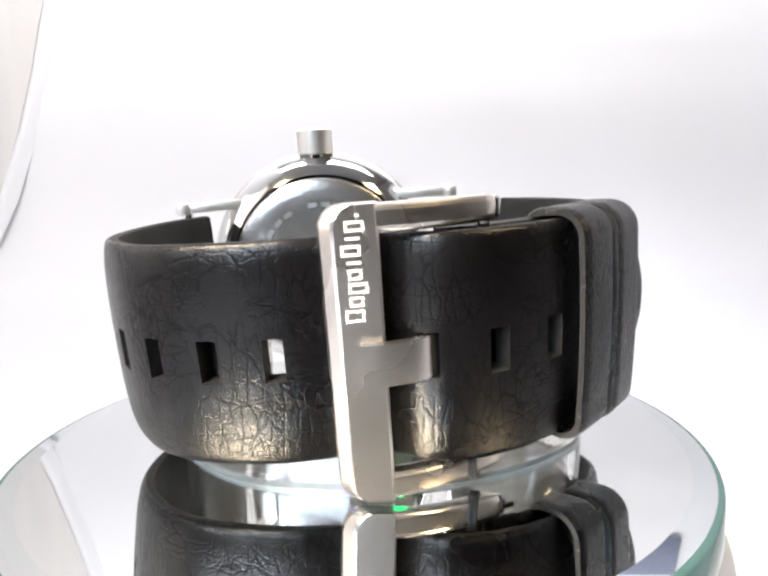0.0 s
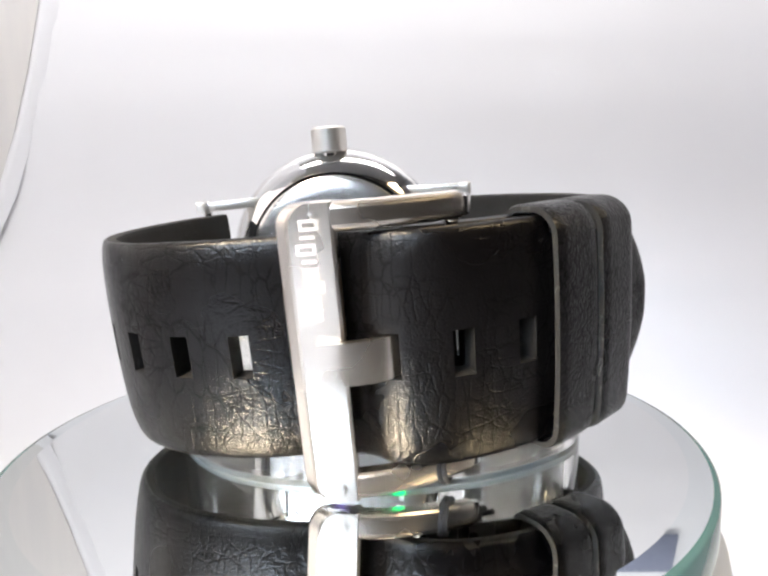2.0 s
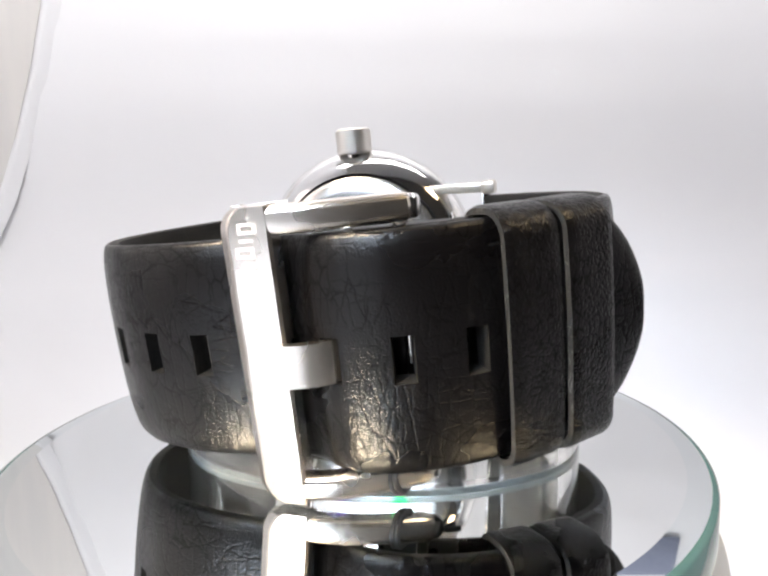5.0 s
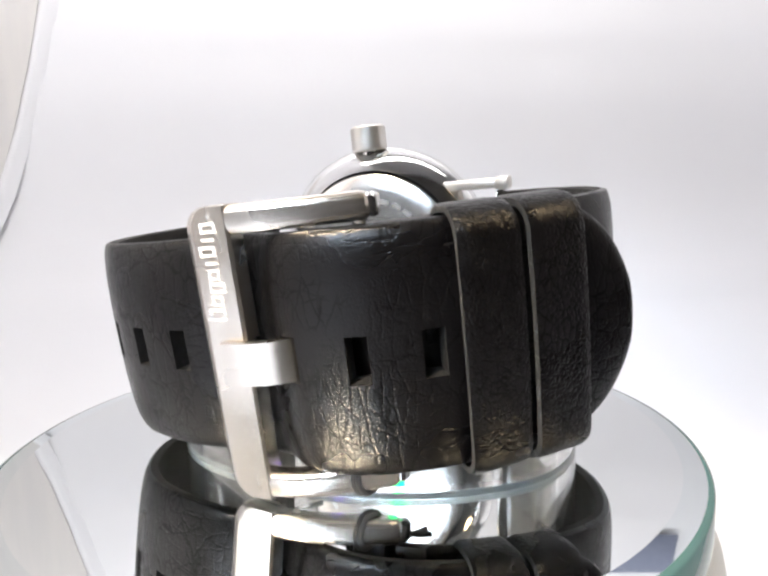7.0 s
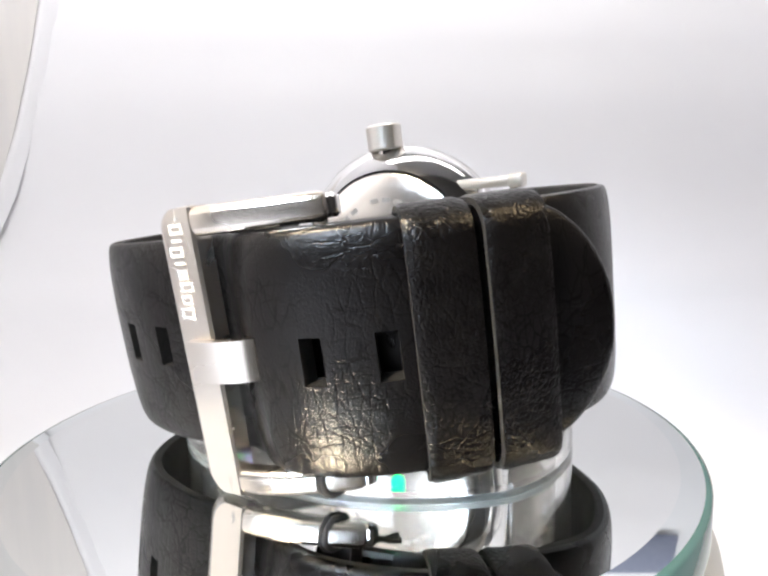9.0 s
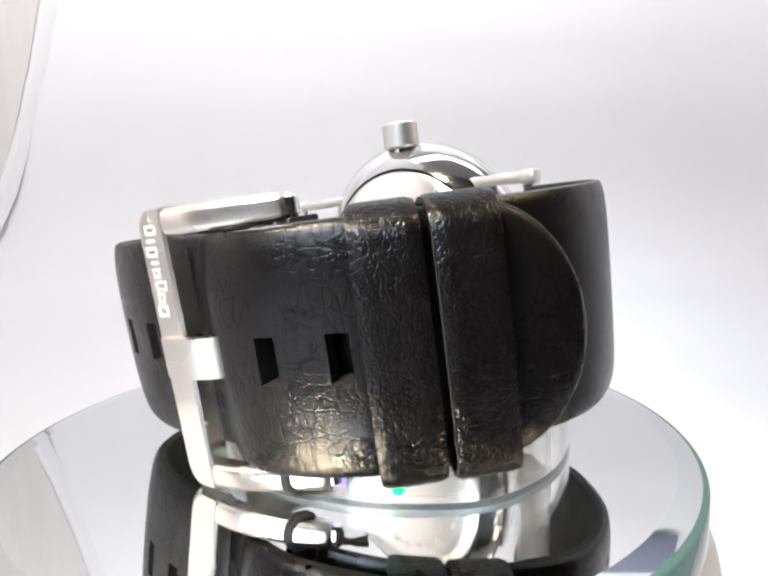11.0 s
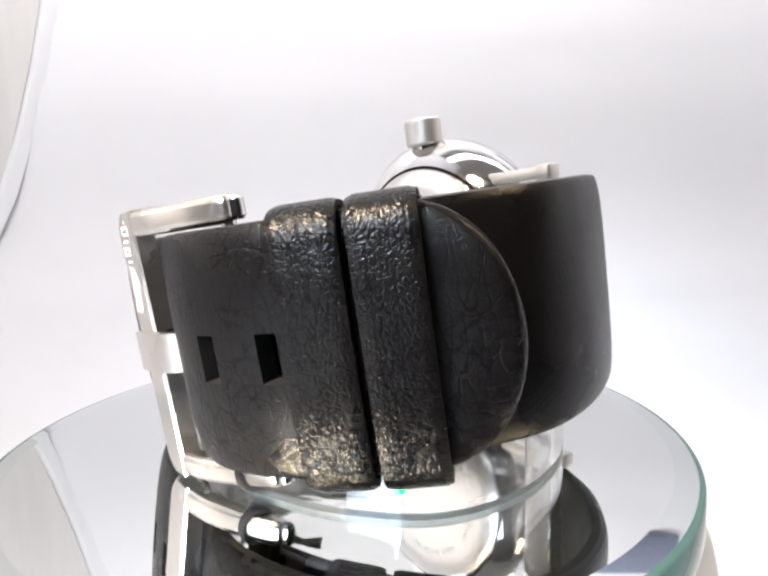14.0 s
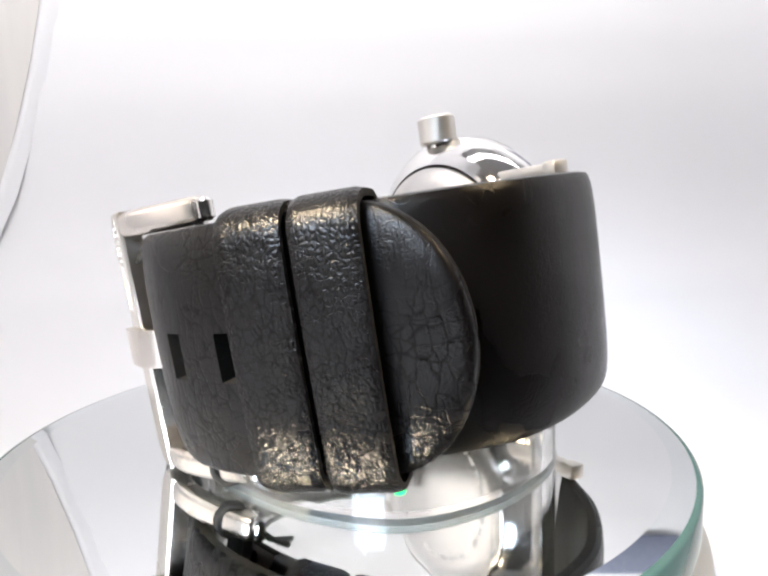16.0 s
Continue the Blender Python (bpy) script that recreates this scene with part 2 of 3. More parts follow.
def band(path, s0, s1, half, thick, holes=(), hole_half=2.35, hole_w=2.2, tip=0.0, blind=(), step=0.6, puff=2.6):
    """A padded strap that follows the path's outer side, with punched holes and an optional rounded tip. Returns a bmesh."""
    bm = bmesh.new()
    us = set(np.linspace(s0, s1, int((s1 - s0) / step) + 1))
    if tip:
        us |= {s1 - tip * (1 - math.sin(a)) for a in np.linspace(0, math.pi / 2, 14)}
    edges = []
    for h in holes:
        us = {u for u in us if not (h - hole_w / 2 - 0.25 < u < h + hole_w / 2 + 0.25)} | {h - hole_w / 2, h + hole_w / 2}
        edges.append((h - hole_w / 2, h + hole_w / 2))
    us = sorted(us)
    hh = hole_half / half
    zs = [-1, -0.985, -0.955, -0.91, -0.84, -0.74, -0.6, -0.42, -hh, hh, 0.42, 0.6, 0.74, 0.84, 0.91, 0.955, 0.985, 1]
    outer, inner = [], []
    for u in us:
        p, n = path.at(u)
        w = half
        if tip and u > s1 - tip:
            w = half * math.sqrt(max(1 - ((u - (s1 - tip)) / tip) ** 2, 0.0009))
        end = 1.0
        if tip:
            end = min(1, math.sqrt(max(s1 - u, 0) / 1.2) + 0.25)
        a, b = [], []
        for z in zs:
            zz = abs(z)
            o = -0.5 * thick * (1 - (1 - zz ** puff) ** (1 / puff))
            i = -thick + 0.5 * thick * (1 - (1 - zz ** 9) ** (1 / 9))
            mid = -0.5 * thick
            o, i = mid + (o - mid) * end, mid + (i - mid) * end
            a.append(bm.verts.new(p + n * o + Vector((0, 0, z * w))))
            b.append(a[-1] if zz == 1 else bm.verts.new(p + n * i + Vector((0, 0, z * w))))
        outer.append(a)
        inner.append(b)
    kz = zs.index(-hh)

    def is_hole(i):
        return any(abs(us[i] - a) < 1e-6 for a, b in edges)

    for i in range(len(us) - 1):
        for k in range(len(zs) - 1):
            if k == kz and is_hole(i):
                o = [outer[i][k], outer[i + 1][k], outer[i + 1][k + 1], outer[i][k + 1]]
                q = [inner[i][k], inner[i + 1][k], inner[i + 1][k + 1], inner[i][k + 1]]
                for e in range(4):
                    f = bm.faces.new((o[e], o[(e + 1) % 4], q[(e + 1) % 4], q[e]))
                    f.material_index = 2
                if any(abs(us[i] - (h - hole_w / 2)) < 1e-6 for h in blind):
                    bm.faces.new(q).material_index = 1
                continue
            bm.faces.new((outer[i][k], outer[i + 1][k], outer[i + 1][k + 1], outer[i][k + 1]))
            f = bm.faces.new(list(dict.fromkeys((inner[i][k], inner[i][k + 1], inner[i + 1][k + 1], inner[i + 1][k]))))
            f.material_index = 1
    for row, low in ((outer[0], inner[0]), (outer[-1], inner[-1])):
        bm.faces.new(list(dict.fromkeys(row + low[::-1])))
    return bm


def keeper(path, s0, s1, half, out, depth, wall=0.85):
    """A leather loop round both straps: a rounded rectangular ring."""
    bm = bmesh.new()

    def ring(grow):
        a, b, r = half + grow, 0.5 * (out + depth) + grow, 2.3 + grow
        mid = 0.5 * (out - depth)
        pts = []
        for cx, cz, start in ((b - r, a - r, 0), (-b + r, a - r, 90), (-b + r, -a + r, 180), (b - r, -a + r, 270)):
            for k in range(7):
                t = radians(start + 15 * k)
                o, z = cx + r * math.cos(t), cz + r * math.sin(t)
                pts.append((mid + o + (0.45 * (1 - (z / a) ** 2) if o > 0 else 0), z))
            if start == 270:
                for z in (-6, -2, 2, 6):
                    pts.append((mid + b + 0.45 * (1 - (z / a) ** 2), z))
        return pts

    rows = []
    n = 9
    for i in range(n + 1):
        s = s0 + (s1 - s0) * i / n
        p, nn_ = path.at(s)
        trim = 0.22 if i in (0, n) else 0.0
        rows.append([[bm.verts.new(p + nn_ * o + Vector((0, 0, z))) for o, z in ring(g)] for g in (wall - trim, 0)])
    m = len(rows[0][0])
    for i in range(n):
        for k in range(m):
            j = (k + 1) % m
            for side in (0, 1):
                bm.faces.new((rows[i][side][k], rows[i][side][j], rows[i + 1][side][j], rows[i + 1][side][k]))
    for i in (0, n):
        for k in range(m):
            j = (k + 1) % m
            f = bm.faces.new((rows[i][0][k], rows[i][0][j], rows[i][1][j], rows[i][1][k]))
            f.material_index = 1
    return bm


def rod(bm, pts, r, n=8):
    """A round cord or wire through points."""
    rings = []
    for i, p in enumerate(pts):
        d = (Vector(pts[min(i + 1, len(pts) - 1)]) - Vector(pts[max(i - 1, 0)])).normalized()
        a = d.orthogonal().normalized()
        if rings:
            a = (last - d * last.dot(d)).normalized()
        last = a
        b = d.cross(a)
        rings.append([bm.verts.new(Vector(p) + (a * math.cos(t) + b * math.sin(t)) * r) for t in (2 * math.pi * k / n for k in range(n))])
    for p, q in zip(rings, rings[1:]):
        for k in range(n):
            bm.faces.new((p[k], p[(k + 1) % n], q[(k + 1) % n], q[k]))
    bm.faces.new(rings[0])
    bm.faces.new(rings[-1])


# ---- the setting: a white photo tent with a curved backdrop ----
def tent():
    bm = bmesh.new()
    prof = [(-88, -34), (60, -34)]
    prof += [(60 + (90 if k != 10 else 88.7) * math.sin(a), 56 - (90 if k != 10 else 88.7) * math.cos(a)) for k, a in enumerate(np.linspace(0.1, math.pi / 2, 18))]
    prof += [(150, 84), (149.65, 91), (150.3, 97), (150.2, 112), (150.1, 117), (150.6, 122)]
    xs = np.linspace(-260, 300, 43)
    rows = [[bm.verts.new((x, y, z)) for x in xs] for y, z in prof]
    # the sheet hangs from its middle, so its upper edge falls to the sides
    rows.append([bm.verts.new((x, 151.5, 338)) for x in xs])
    for p, q in zip(rows, rows[1:]):
        for k in range(len(xs) - 1):
            bm.faces.new((p[k], p[k + 1], q[k + 1], q[k]))
    # the roof of the tent reaches forward from the top of the sheet
    for y, z in ((148, 344), (110, 350), (60, 353)):
        rows.append([bm.verts.new((x, y, z)) for x in xs])
        for k in range(len(xs) - 1):
            bm.faces.new((rows[-2][k], rows[-2][k + 1], rows[-1][k + 1], rows[-1][k]))
    ob = part("backdrop", bm, FABRIC)
    tagged(ob, "white fabric sweep of a photo tent", "backdrop", kind="structure")
    # the two sides of the tent; the one leans in over the turntable
    for name, x0, lean in (("tent_side", -245, 1.0), ("tent_far_side", 288, 0.0)):
        bm = bmesh.new()
        ys = np.linspace(-85, 150, 19)
        line = [(0, -33.5), (0, 30), (0, 95), (10, 170), (40, 240), (90, 295)] if lean else [(0, -33.5), (0, 30), (0, 95), (0, 160), (0, 225), (0, 300)]
        rows = [[bm.verts.new((x0 + dx + 2.5 * math.sin(0.07 * y + k), y, z)) for y in ys] for k, (dx, z) in enumerate(line)]
        for p, q in zip(rows, rows[1:]):
            for k in range(len(ys) - 1):
                bm.faces.new((p[k], p[k + 1], q[k + 1], q[k]))
        tagged(part(name, bm, FABRIC), "hanging white fabric side of a photo tent", "tent side", kind="structure")
    for name, x in (("wall_left", -560), ("wall_right", 560)):
        bm = bmesh.new()
        box(bm, (x, 100, 200), (6, 1040, 900))
        tagged(part(name, bm, PALE), "pale painted wall of the room", "wall", kind="structure")
    bm = bmesh.new()
    box(bm, (0, 60, 655), (1400, 1200, 6))
    tagged(part("ceiling", bm, FABRIC), "white painted ceiling of the room", "ceiling", kind="structure")
    bm = bmesh.new()
    box(bm, (0, 620, 200), (1400, 6, 900))
    tagged(part("wall_back", bm, NAVY), "dark blue wall of the room", "wall", kind="structure")
    bm = bmesh.new()
    box(bm, (0, 60, -37), (1400, 1200, 4))
    tagged(part("floor", bm, GREY), "dark grey table top under the tent", "table", kind="structure")
    # unseen white reflector, added so that the buckle's face turns bright
    bm = bmesh.new()
    box(bm, (-130, -160, -34.6), (200, 160, 0.4), Matrix.Rotation(radians(-6), 4, "Z"))
    tagged(part("reflector_sheet", bm, FABRIC), "unseen white sheet added on the table for the buckle to reflect", "paper")
    bm = bmesh.new()
    box(bm, (0, -420, 150), (1400, 6, 900))
    tagged(part("wall_room", bm, GREY), "dim plain wall of the room behind", "wall", kind="structure")


tent()


def piping():
    """A dark blue binding sewn across the upper corner of the sheet."""
    bm = bmesh.new()
    top = [Vector((120 + 16 * k, 148.6, 179.6 - 1.5 * k - 0.06 * k * k)) for k in range(5)]
    rows = [[bm.verts.new(p + Vector(q)) for q in ((0, 0, 0), (0, -0.8, -1), (0, -0.8, -28.5 - 0.1 * k), (0, 0, -30 - 0.1 * k))] for k, p in enumerate(top)]
    for p, q in zip(rows, rows[1:]):
        for k in range(4):
            bm.faces.new((p[k], p[(k + 1) % 4], q[(k + 1) % 4], q[k]))
    bm.faces.new(rows[0])
    bm.faces.new(rows[-1])
    tagged(part("piping", bm, BINDING), "dark blue fabric binding sewn on the tent sheet", "binding", kind="structure")


piping()


def tent_edge():
    """The folded white edge of the tent on the one side, with the room's beige panel beyond it."""
    line = [Vector(q) for q in ((-110, 145, 152), (-116, 145, 130), (-123, 145, 102), (-130.5, 145, 77.6), (-140, 145, 48.6), (-147, 141, 30))]
    bm = bmesh.new()
    for p, q in zip(line, line[1:]):
        quad = []
        for c in (p, q):
            y = 148.2 if c.z > 56 else c.y + 1.0
            quad.append([bm.verts.new((c.x + dx, y + dy, c.z)) for dx, dy in ((-8, 2.4), (-5, 0), (-2.5, 0), (1.0, 2.4))])
        for k in range(4):
            bm.faces.new((quad[0][k], quad[0][(k + 1) % 4], quad[1][(k + 1) % 4], quad[1][k]))
    bmesh.ops.remove_doubles(bm, verts=bm.verts, dist=0.001)
    tagged(part("trim", bm, FABRIC), "folded white fabric edge of a photo tent", "tent edge", kind="structure")
    bm = bmesh.new()
    rows = [[bm.verts.new((p.x - 6 - 20 * k, (148.6 if p.z > 56 else p.y + 2), p.z)) for k in range(5)] for p in line]
    for p, q in zip(rows, rows[1:]):
        for k in range(4):
            bm.faces.new((p[k], p[k + 1], q[k + 1], q[k]))
    tagged(part("wall_beige", bm, BEIGE), "beige grey panel beside the tent", "wall", kind="structure")


tent_edge()

TILT = pose(0, 0, 19.5 * MM, 6.8, -2.6, 0)


# ---- the turntable: a bevelled round mirror on a cream base ----
def turntable():
    top = new("mirror_turntable")
    tagged(top, "round glass mirror with a slanted rim on a cream plastic stand", "turntable")
    c = Matrix.Translation((1.2, -2.1, 0))
    bm = bmesh.new()
    lathe(bm, [(0, 0), (20, 0), (44.3, 0)], c, 160)
    part("mirror", bm, MIRROR, top, "silvered mirror surface")
    bm = bmesh.new()
    lathe(bm, [(44.3, 0), (46.65, -0.18)], c, 160)
    part("rim", bm, BEVEL, top, "slanted glass border")
    bm = bmesh.new()
    lathe(bm, [(46.65, -0.18), (46.9, -0.20), (47.2, -0.29), (47.35, -0.5), (47.35, -4.6), (47.0, -4.9), (0, -4.9)], c, 160)
    part("glass_edge", bm, EDGE, top, "green tinted glass edge")
    bm = bmesh.new()
    lathe(bm, [(0, -4.92), (45.5, -4.92), (47.0, -5.6), (48.5, -9), (50.5, -20), (51, -34), (0, -34)], c, 160)
    part("stand", bm, CREAM, top, "cream plastic stand")
    return top


# ---- the clear cuff inside the strap ----
def cuff():
    top = new("display_cuff")
    tagged(top, "clear acrylic open cuff standing on the mirror", "watch stand")
    plan = Path([(-17, 18), (-23.5, 10), (-25.5, 0), (-23.8, -8.8), (-19, -16.2), (-12, -21.8), (-2, -24.6), (8, -25.0), (17.5, -23), (25, -19.2), (30.3, -14.5), (33, -7.8), (33.4, 0), (31, 9), (24, 17)], 10)
    for name, z0, z1, mat, label in (("lower_rim", 0.0, 0.75, FROST, "frosted lower edge"), ("wall", 0.77, 26.3, ACRYLIC, ""), ("upper_rim", 26.32, 26.9, FROST, "frosted upper edge")):
        bm = bmesh.new()
        rows = []
        for k in range(121):
            p, n = plan.at(plan.length * k / 120)
            rows.append([bm.verts.new(p + n * o + Vector((0, 0, z))) for o, z in ((0, z0), (-2, z0), (-2, z1), (0, z1))])
        for p, q in zip(rows, rows[1:]):
            for k in range(4):
                bm.faces.new((p[k], p[(k + 1) % 4], q[(k + 1) % 4], q[k]))
        bm.faces.new(rows[0])
        bm.faces.new(rows[-1])
        part(name, bm, mat, top, label)
    return top


# ---- the watch ----
LONG = Path([(-28.5, 25.5), (-32, 18), (-33.3, 8), (-33.2, -2), (-31, -11.8), (-26.2, -20), (-21, -24.6), (-15.1, -27.0), (-8, -28.2), (0, -27.8), (3.6, -28.3), (6.2, -30.0), (9.4, -30.9), (14.7, -30.5), (21.4, -27.9), (27, -24), (33, -18.9), (39.4, -14.1)])
SHORT = Path([(9.5, -26.4), (14.5, -26.2), (20, -24.4), (25.3, -21.3), (31.3, -16.2), (36.6, -8.5), (38, -1), (36.8, 7.5), (34.0, 14), (29, 21), (22, 26.5)])
CX, CY, CZ = -4.9, 28.2, 0.8


def watch():
    top = new("wrist_watch")
    tagged(top, "steel wrist watch with a buckled black leather strap", "watch")
    # straps
    holes = [LONG.near(-15.1, -27.0) + 7.0 * k for k in (-3, -2, -1, 0, 1, 2)]
    holes += [LONG.near(7.6, -30.0), LONG.near(14.7, -30.6), LONG.near(21.4, -27.9)]
    part("long_strap", band(LONG, 0, LONG.length, 12.3, 2.6, holes, tip=9.5, blind=holes[:4]), (LEATHER, LINING, HOLE), top, "creased black leather strap with punched holes and rounded tip")
    part("short_strap", band(SHORT, 0, SHORT.length, 12.3, 2.6, puff=4), (LEATHER_SMOOTH, LINING), top, "smooth black leather strap")
    s = LONG.near(23.0, -26.6)
    for a, b, o in ((s, s + 6.0, 0.9), (s + 6.8, s + 12.8, 1.2)):
        part("keeper_loop", keeper(LONG, a, b, 12.5, o, 5.6), (LEATHER_GRAINED, RAW), top, "grained black leather loop with raw grey edges")
    # buckle
    frame_ob = new("buckle")
    frame_ob.parent = top
    frame_ob["label"] = "brushed steel pin buckle"
    bm = bmesh.new()
    rows, r = [], 2.4
    for z in (-15.5, -15.35, -15.0, -14.5, -13.8, -13.1, -12.5, -6, 0, 6, 12.5, 13.1, 13.8, 14.5, 15.0, 15.35, 15.5):
        d = max(abs(z) - (15.5 - r), 0)
        x0 = -2.6 + r - math.sqrt(max(r * r - d * d, 0))
        e = 0.35 if abs(z) > 15.4 else 0.0
        rows.append([bm.verts.new((x, y, z)) for x, y in ((x0 + e, -28.8), (x0, -29.5), (x0 + 0.25, -30.1), (x0 + 1.25, -30.9 + e), (x0 + 1.6, -31.05 + e), (2.9, -31.05 + e), (3.2, -30.75), (3.2, -28.8))])
    for p, q in zip(rows, rows[1:]):
        for k in range(8):
            bm.faces.new((p[k], p[(k + 1) % 8], q[(k + 1) % 8], q[k]))
    bm.faces.new(rows[0])
    bm.faces.new(rows[-1])
    arm = Path([(1.5, -29.9), (6, -29.4), (11, -27.6), (15.6, -25.2)], 8)
    for side in (1, -1):
        rows = []
        for k in (*range(13), 13, 13.4, 13.7, 13.9, 14):
            p, n = arm.at(arm.length * k / 14)
            near_end = arm.length * (14 - k) / 14
            w, t = 1.45, 1.2
            if near_end < 1.0:
                w, t = 1.45 * math.sqrt(max(1 - (1 - near_end) ** 2, 0.12)), 1.2 * math.sqrt(max(1 - (1 - near_end) ** 2, 0.12))
            sec = []
            for q in range(20):
                ca, sa = math.cos(math.pi * q / 10), math.sin(math.pi * q / 10)
                sec.append((t * math.copysign(abs(ca) ** 0.6, ca), w * math.copysign(abs(sa) ** 0.6, sa)))
            rows.append([bm.verts.new(p + n * a + Vector((0, 0, side * 13.95 + b))) for a, b in sec])
        for p, q in zip(rows, rows[1:]):
            for k in range(20):
                bm.faces.new((p[k], p[(k + 1) % 20], q[(k + 1) % 20], q[k]))
        bm.faces.new(rows[0])
        bm.faces.new(rows[-1])
    part("frame", bm, BRUSHED, frame_ob, sharp=14)
    bm = bmesh.new()
    prof = Path([(9.6, -26.0), (8.4, -28.6), (7.2, -30.4), (5.4, -31.3), (3.2, -31.7), (0.7, -31.7)], 6)
    rows = []
    for k in range(25):
        p, n = prof.at(prof.length * k / 24)
        rows.append([bm.verts.new(p + n * a + Vector((0, 0, b))) for a, b in ((0.65, -1.95), (0.45, -2.15), (-0.5, -2.15), (-0.5, 2.15), (0.45, 2.15), (0.65, 1.95))])
    for p, q in zip(rows, rows[1:]):
        for k in range(6):
            bm.faces.new((p[k], p[(k + 1) % 6], q[(k + 1) % 6], q[k]))
    bm.faces.new(rows[0])
    bm.faces.new(rows[-1])
    part("tongue", bm, BRUSHED, frame_ob, "flat bent steel tongue")
    bm = bmesh.new()
    lathe(bm, [(0, -14.8), (0.8, -14.8), (0.8, 14.8), (0, 14.8)], Matrix.Translation((14.4, -25.6, 0)), 20)
    part("hinge_pin", bm, POLISHED, frame_ob)
    for side in (1, -1):
        bm = bmesh.new()
        lathe(bm, [(0, -1.15), (0.55, -1.15), (0.9, -0.8), (0.9, 0.8), (0.55, 1.15), (0, 1.15)], Matrix.Translation((15.6, -25.2, side * 13.95)), 20)
        part("hinge_cap", bm, POLISHED, frame_ob, "small round steel hinge end")
    # the maker's mark: plain white blocks
    z = 4.2
    for wide, tall, drop in ((1.25, 1.9, 0), (1.05, 1.4, 0), (1.05, 1.9, 0.5), (1.05, 1.4, 0), (0.7, 1.4, 0), (1.05, 1.9, 0), (0.7, 1.4, 0), (1.05, 1.9, 0.5), (0.4, 0.4, 0)):
        bm = bmesh.new()
        x1, th = 1.4 + drop, 0.30
        if wide < 1.0:
            box(bm, (x1 - tall / 2, -31.07, z + wide / 2), (tall, 0.05, min(th, wide)))
        else:
            for dz in (th / 2, wide - th / 2):
                box(bm, (x1 - tall / 2, -31.07, z + dz), (tall, 0.05, th))
            for dx in (th / 2, tall - th / 2):
                box(bm, (x1 - dx, -31.07, z + wide / 2), (th, 0.05, wide - 2 * th))
        part("printed_block", bm, WHITE, frame_ob, "plain white printed shape", smooth=False)
        z += wide + 0.26
    # case
    turn = Matrix.Translation((CX, CY, CZ)) @ Matrix.Rotation(radians(90), 4, "X")
    bm = bmesh.new()
    lathe(bm, [(17.9, 3.6), (18.0, 4.0), (19.4, 3.2), (21.2, 1.6), (22.5, -0.2), (22.7, -1.6), (22.7, -4.4), (22.0, -6.0), (20.8, -6.8), (19.2, -7.0), (18.6, -6.6)], turn, 128)
    part("case", bm, CASE, top, "polished round steel case")
    # thin groove coloured black, for the dark reflection in the case's slope
    bm = bmesh.new()
    lathe(bm, [(17.66, 3.6), (17.66, 3.0), (18.0, 3.0), (18.0, 3.7)], turn, 128)
    part("case_reflection_ring", bm, DARK, top, "black grooved ring for the dark reflection round the case back")
    bm = bmesh.new()
    lathe(bm, [(0, 5.0), (13.8, 5.0), (14.4, 4.9), (16.6, 4.7), (17.4, 4.25), (17.7, 3.0)], turn, 128)
    back = part("case_back", bm, BACK, top, "flat steel case back")
    bm = bmesh.new()
    for k in range(30):
        a = radians(12 * k)
        if k % 10 in (3, 9):
            continue
        box(bm, turn @ Vector((12.3 * math.cos(a), 12.3 * math.sin(a), 5.02)), (1.7, 0.04, 0.9), Matrix.Rotation(-(a - math.pi / 2), 4, "Y"))
    part("etching", bm, ENGRAVED, back, "etched marks too small to read", smooth=False)
    bm = bmesh.new()
    lathe(bm, [(18.7, -6.6), (18.5, -7.0), (0, -7.3)], turn, 96)
    part("crystal", bm, CLEAR, top, "watch glass")
    bm = bmesh.new()
    lathe(bm, [(18.6, -5.6), (0, -5.6)], turn, 96)
    part("dial", bm, DARK, top, "dark watch dial")
    # crown
    bm = bmesh.new()
    rows = []
    lathe(bm, [(0, 20.5), (1.6, 20.5), (1.6, 22.9), (2.6, 22.9)], Matrix.Translation((CX + 0.1, CY, 0)), 32)
    part("crown_stem", bm, POLISHED, top)
    bm = bmesh.new()
    for h, k in ((22.7, 0.9), (23.0, 1.0), (27.2, 1.0), (27.6, 0.9)):
        rows.append([bm.verts.new((CX + 0.1 + 3.45 * k * (1 + 0.02 * (i % 2)) * math.cos(math.pi * i / 40), CY + 3.45 * k * (1 + 0.02 * (i % 2)) * math.sin(math.pi * i / 40), h)) for i in range(80)])
    for p, q in zip(rows, rows[1:]):
        for k in range(80):
            bm.faces.new((p[k], p[(k + 1) % 80], q[(k + 1) % 80], q[k]))
    bm.faces.new(rows[0])
    bm.faces.new(rows[-1])
    part("crown", bm, CROWN, top, "fluted steel crown")
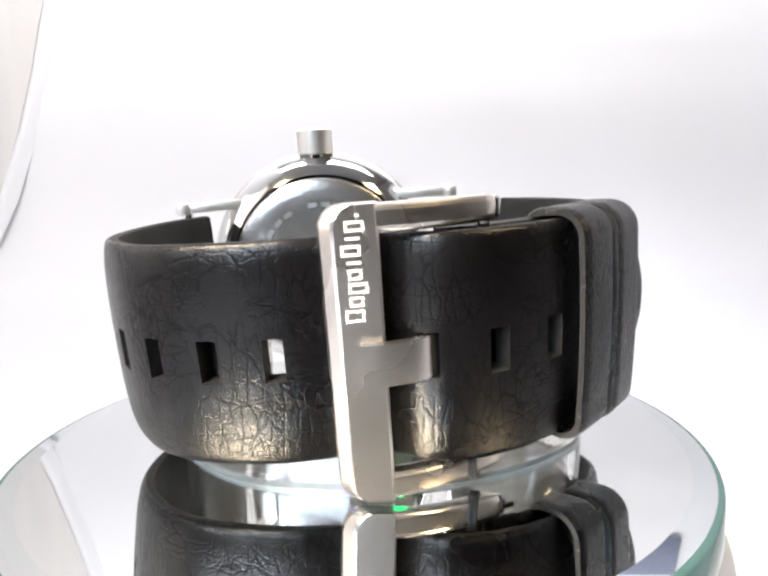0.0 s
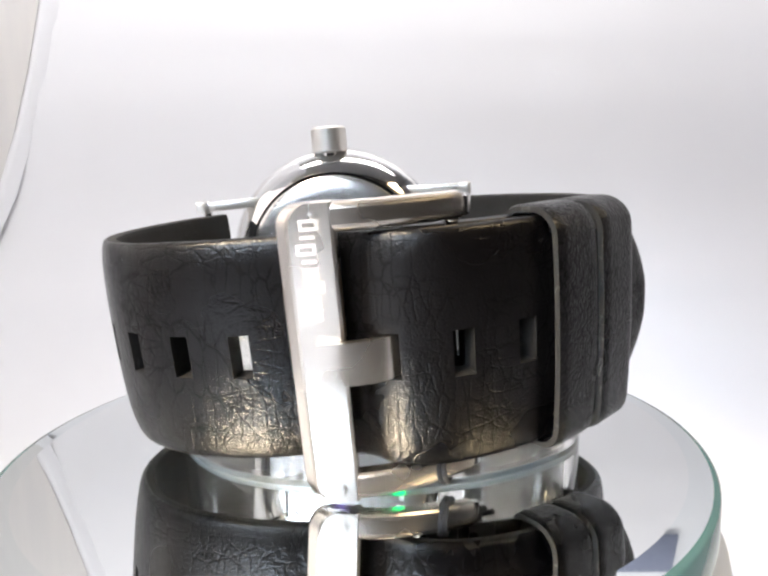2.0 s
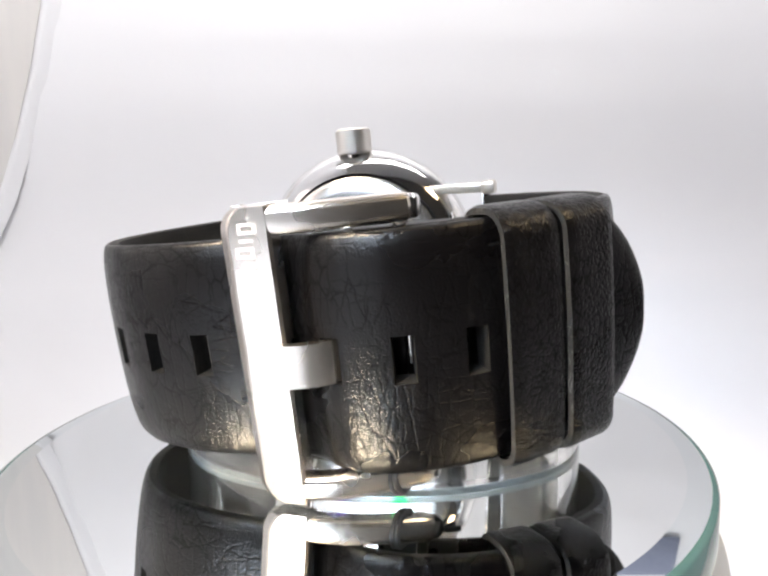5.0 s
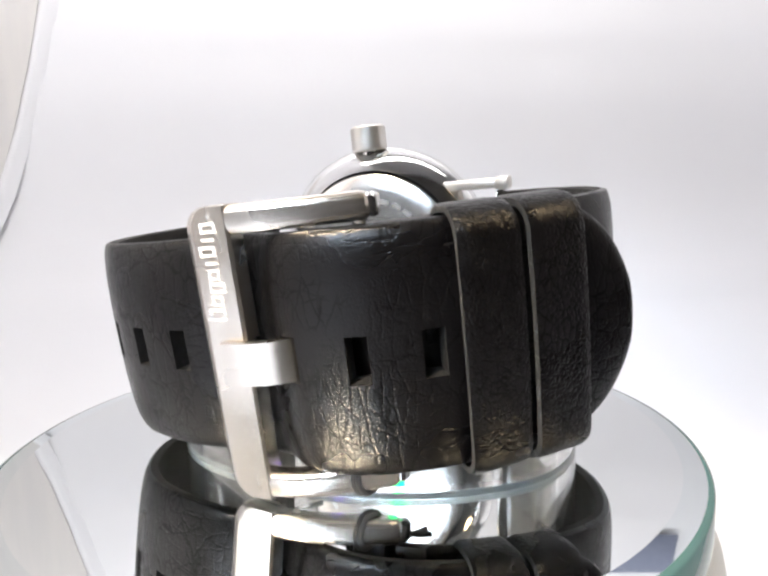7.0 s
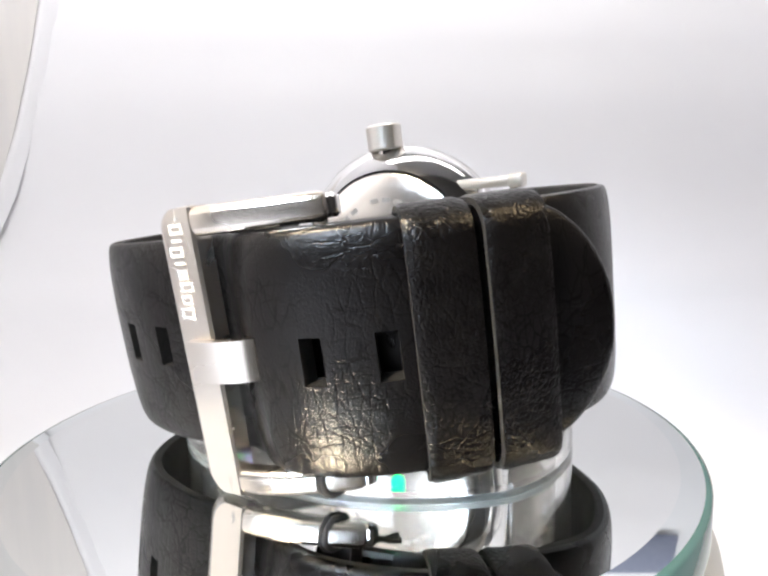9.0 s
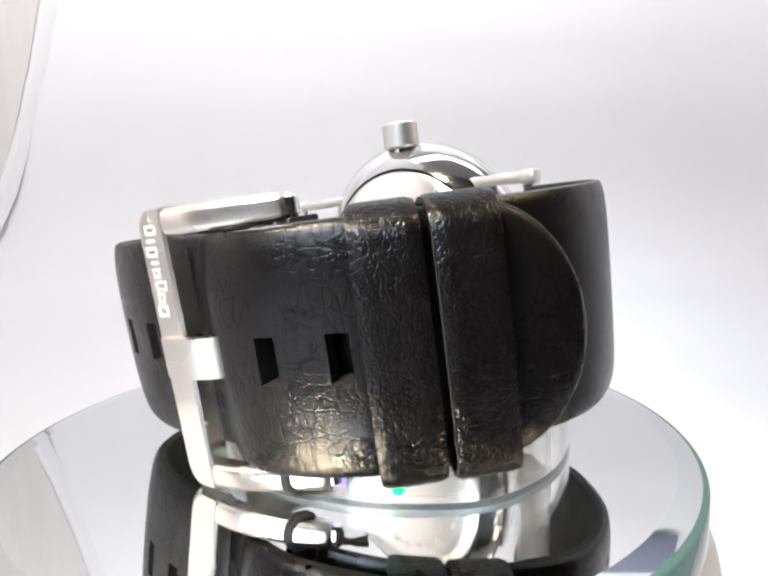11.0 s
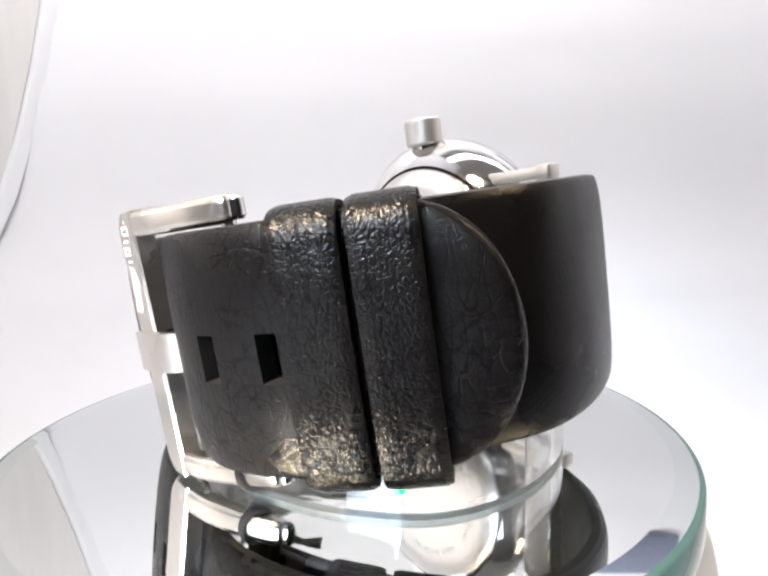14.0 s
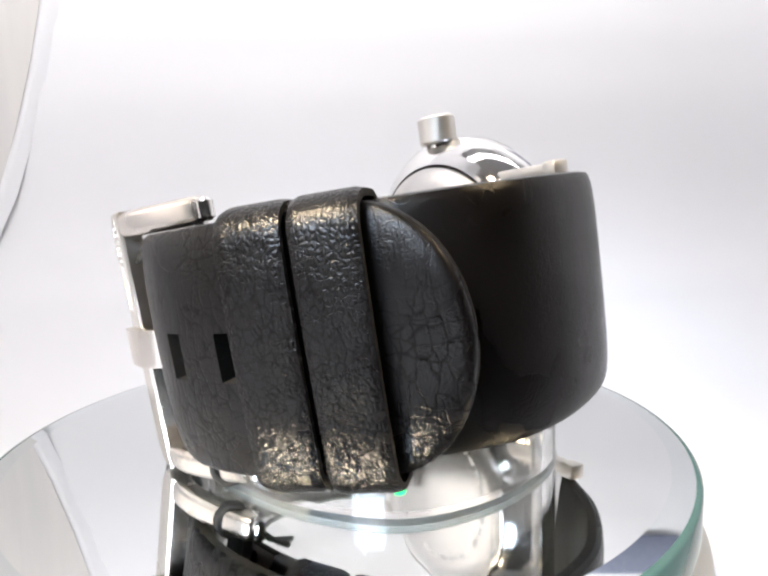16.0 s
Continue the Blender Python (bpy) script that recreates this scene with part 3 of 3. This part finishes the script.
    # lugs and bars
    for sx in (1, -1):
        for sz in (1, -1):
            bm = bmesh.new()
            a, b = Vector((CX + sx * 12, CY - 0.5, CZ + sz * 13.4)), Vector((CX + sx * 25.6, CY - 2.6, CZ * 0.3 + sz * 13.6))
            mid, d = (a + b) / 2, b - a
            rot = d.to_track_quat("X", "Z").to_matrix().to_4x4()
            box(bm, mid, (d.length, 2.4, 1.9), rot, 0.4, 2)
            box(bm, b + d.normalized() * 0.8, (2.6, 3.0, 2.5), rot, 0.5, 2)
            part("lug", bm, CROWN, top, "polished steel lug")
        bm = bmesh.new()
        lathe(bm, [(0, -13), (0.9, -13), (0.9, 13), (0, 13)], Matrix.Translation((CX + sx * 25.8, CY - 2.6, 0)), 20)
        part("spring_bar", bm, POLISHED, top)
    return top


# ---- the cord of a tag, tied round the lower buckle arm ----
def cord():
    bm = bmesh.new()
    c = Vector((12.3, -27.05, -13.95))
    pts = []
    for k in range(61):
        a = 2 * math.pi * k / 60 * 2
        pts.append(c + Vector((-0.55 + 1.1 * k / 60, 0, 0)) + Vector((0.5 * math.cos(a), 1.5 * math.cos(a), 1.8 * math.sin(a) + 0.08 * math.sin(7 * a))))
    rod(bm, pts, 0.34)
    rod(bm, [c + Vector(q) for q in ((0.2, 1.6, 0.3), (1.6, 2.4, 0.8), (3.0, 3.2, 0.6), (4.4, 4.2, 1.0), (5.6, 5.0, 0.9))], 0.34)
    rod(bm, [c + Vector(q) for q in ((0.0, 1.6, 0.8), (1.4, 3.0, 0.6), (3.2, 3.8, 1.2), (4.8, 5.8, 0.8))], 0.3)
    ob = part("tag_cord", bm, CORD)
    return tagged(ob, "black twisted cord tied round the buckle arm", "cord")


# ---- tiny glowing domes added under the watch for the coloured glints there ----
def glint(x, y, mat, label):
    bm = bmesh.new()
    lathe(bm, [(0.75, 0.0), (0.75, 0.5), (0.6, 0.85), (0.3, 1.05), (0, 1.1)], None, 20)
    ob = part("glint_dome", bm, mat)
    ob.location = (x * MM, y * MM, 0.0001)
    tagged(ob, label, "light")


glint(4.9, -24.3, GREEN_GLOW, "tiny glowing green dome added for a glint in the cuff")
glint(-1.6, -21.5, VIOLET_GLOW, "tiny glowing violet dome added for a glint in the cuff")

TURNTABLE, CUFF, WATCH, STRING = turntable(), cuff(), watch(), cord()


def motions():
    for ob, rest in ((TURNTABLE, Matrix()), (CUFF, Matrix()), (WATCH, TILT), (STRING, TILT)):
        walk(ob, [(t, pose(0, 0, 0, 0, 0, a) @ rest) for t, a in TURN])


motions()
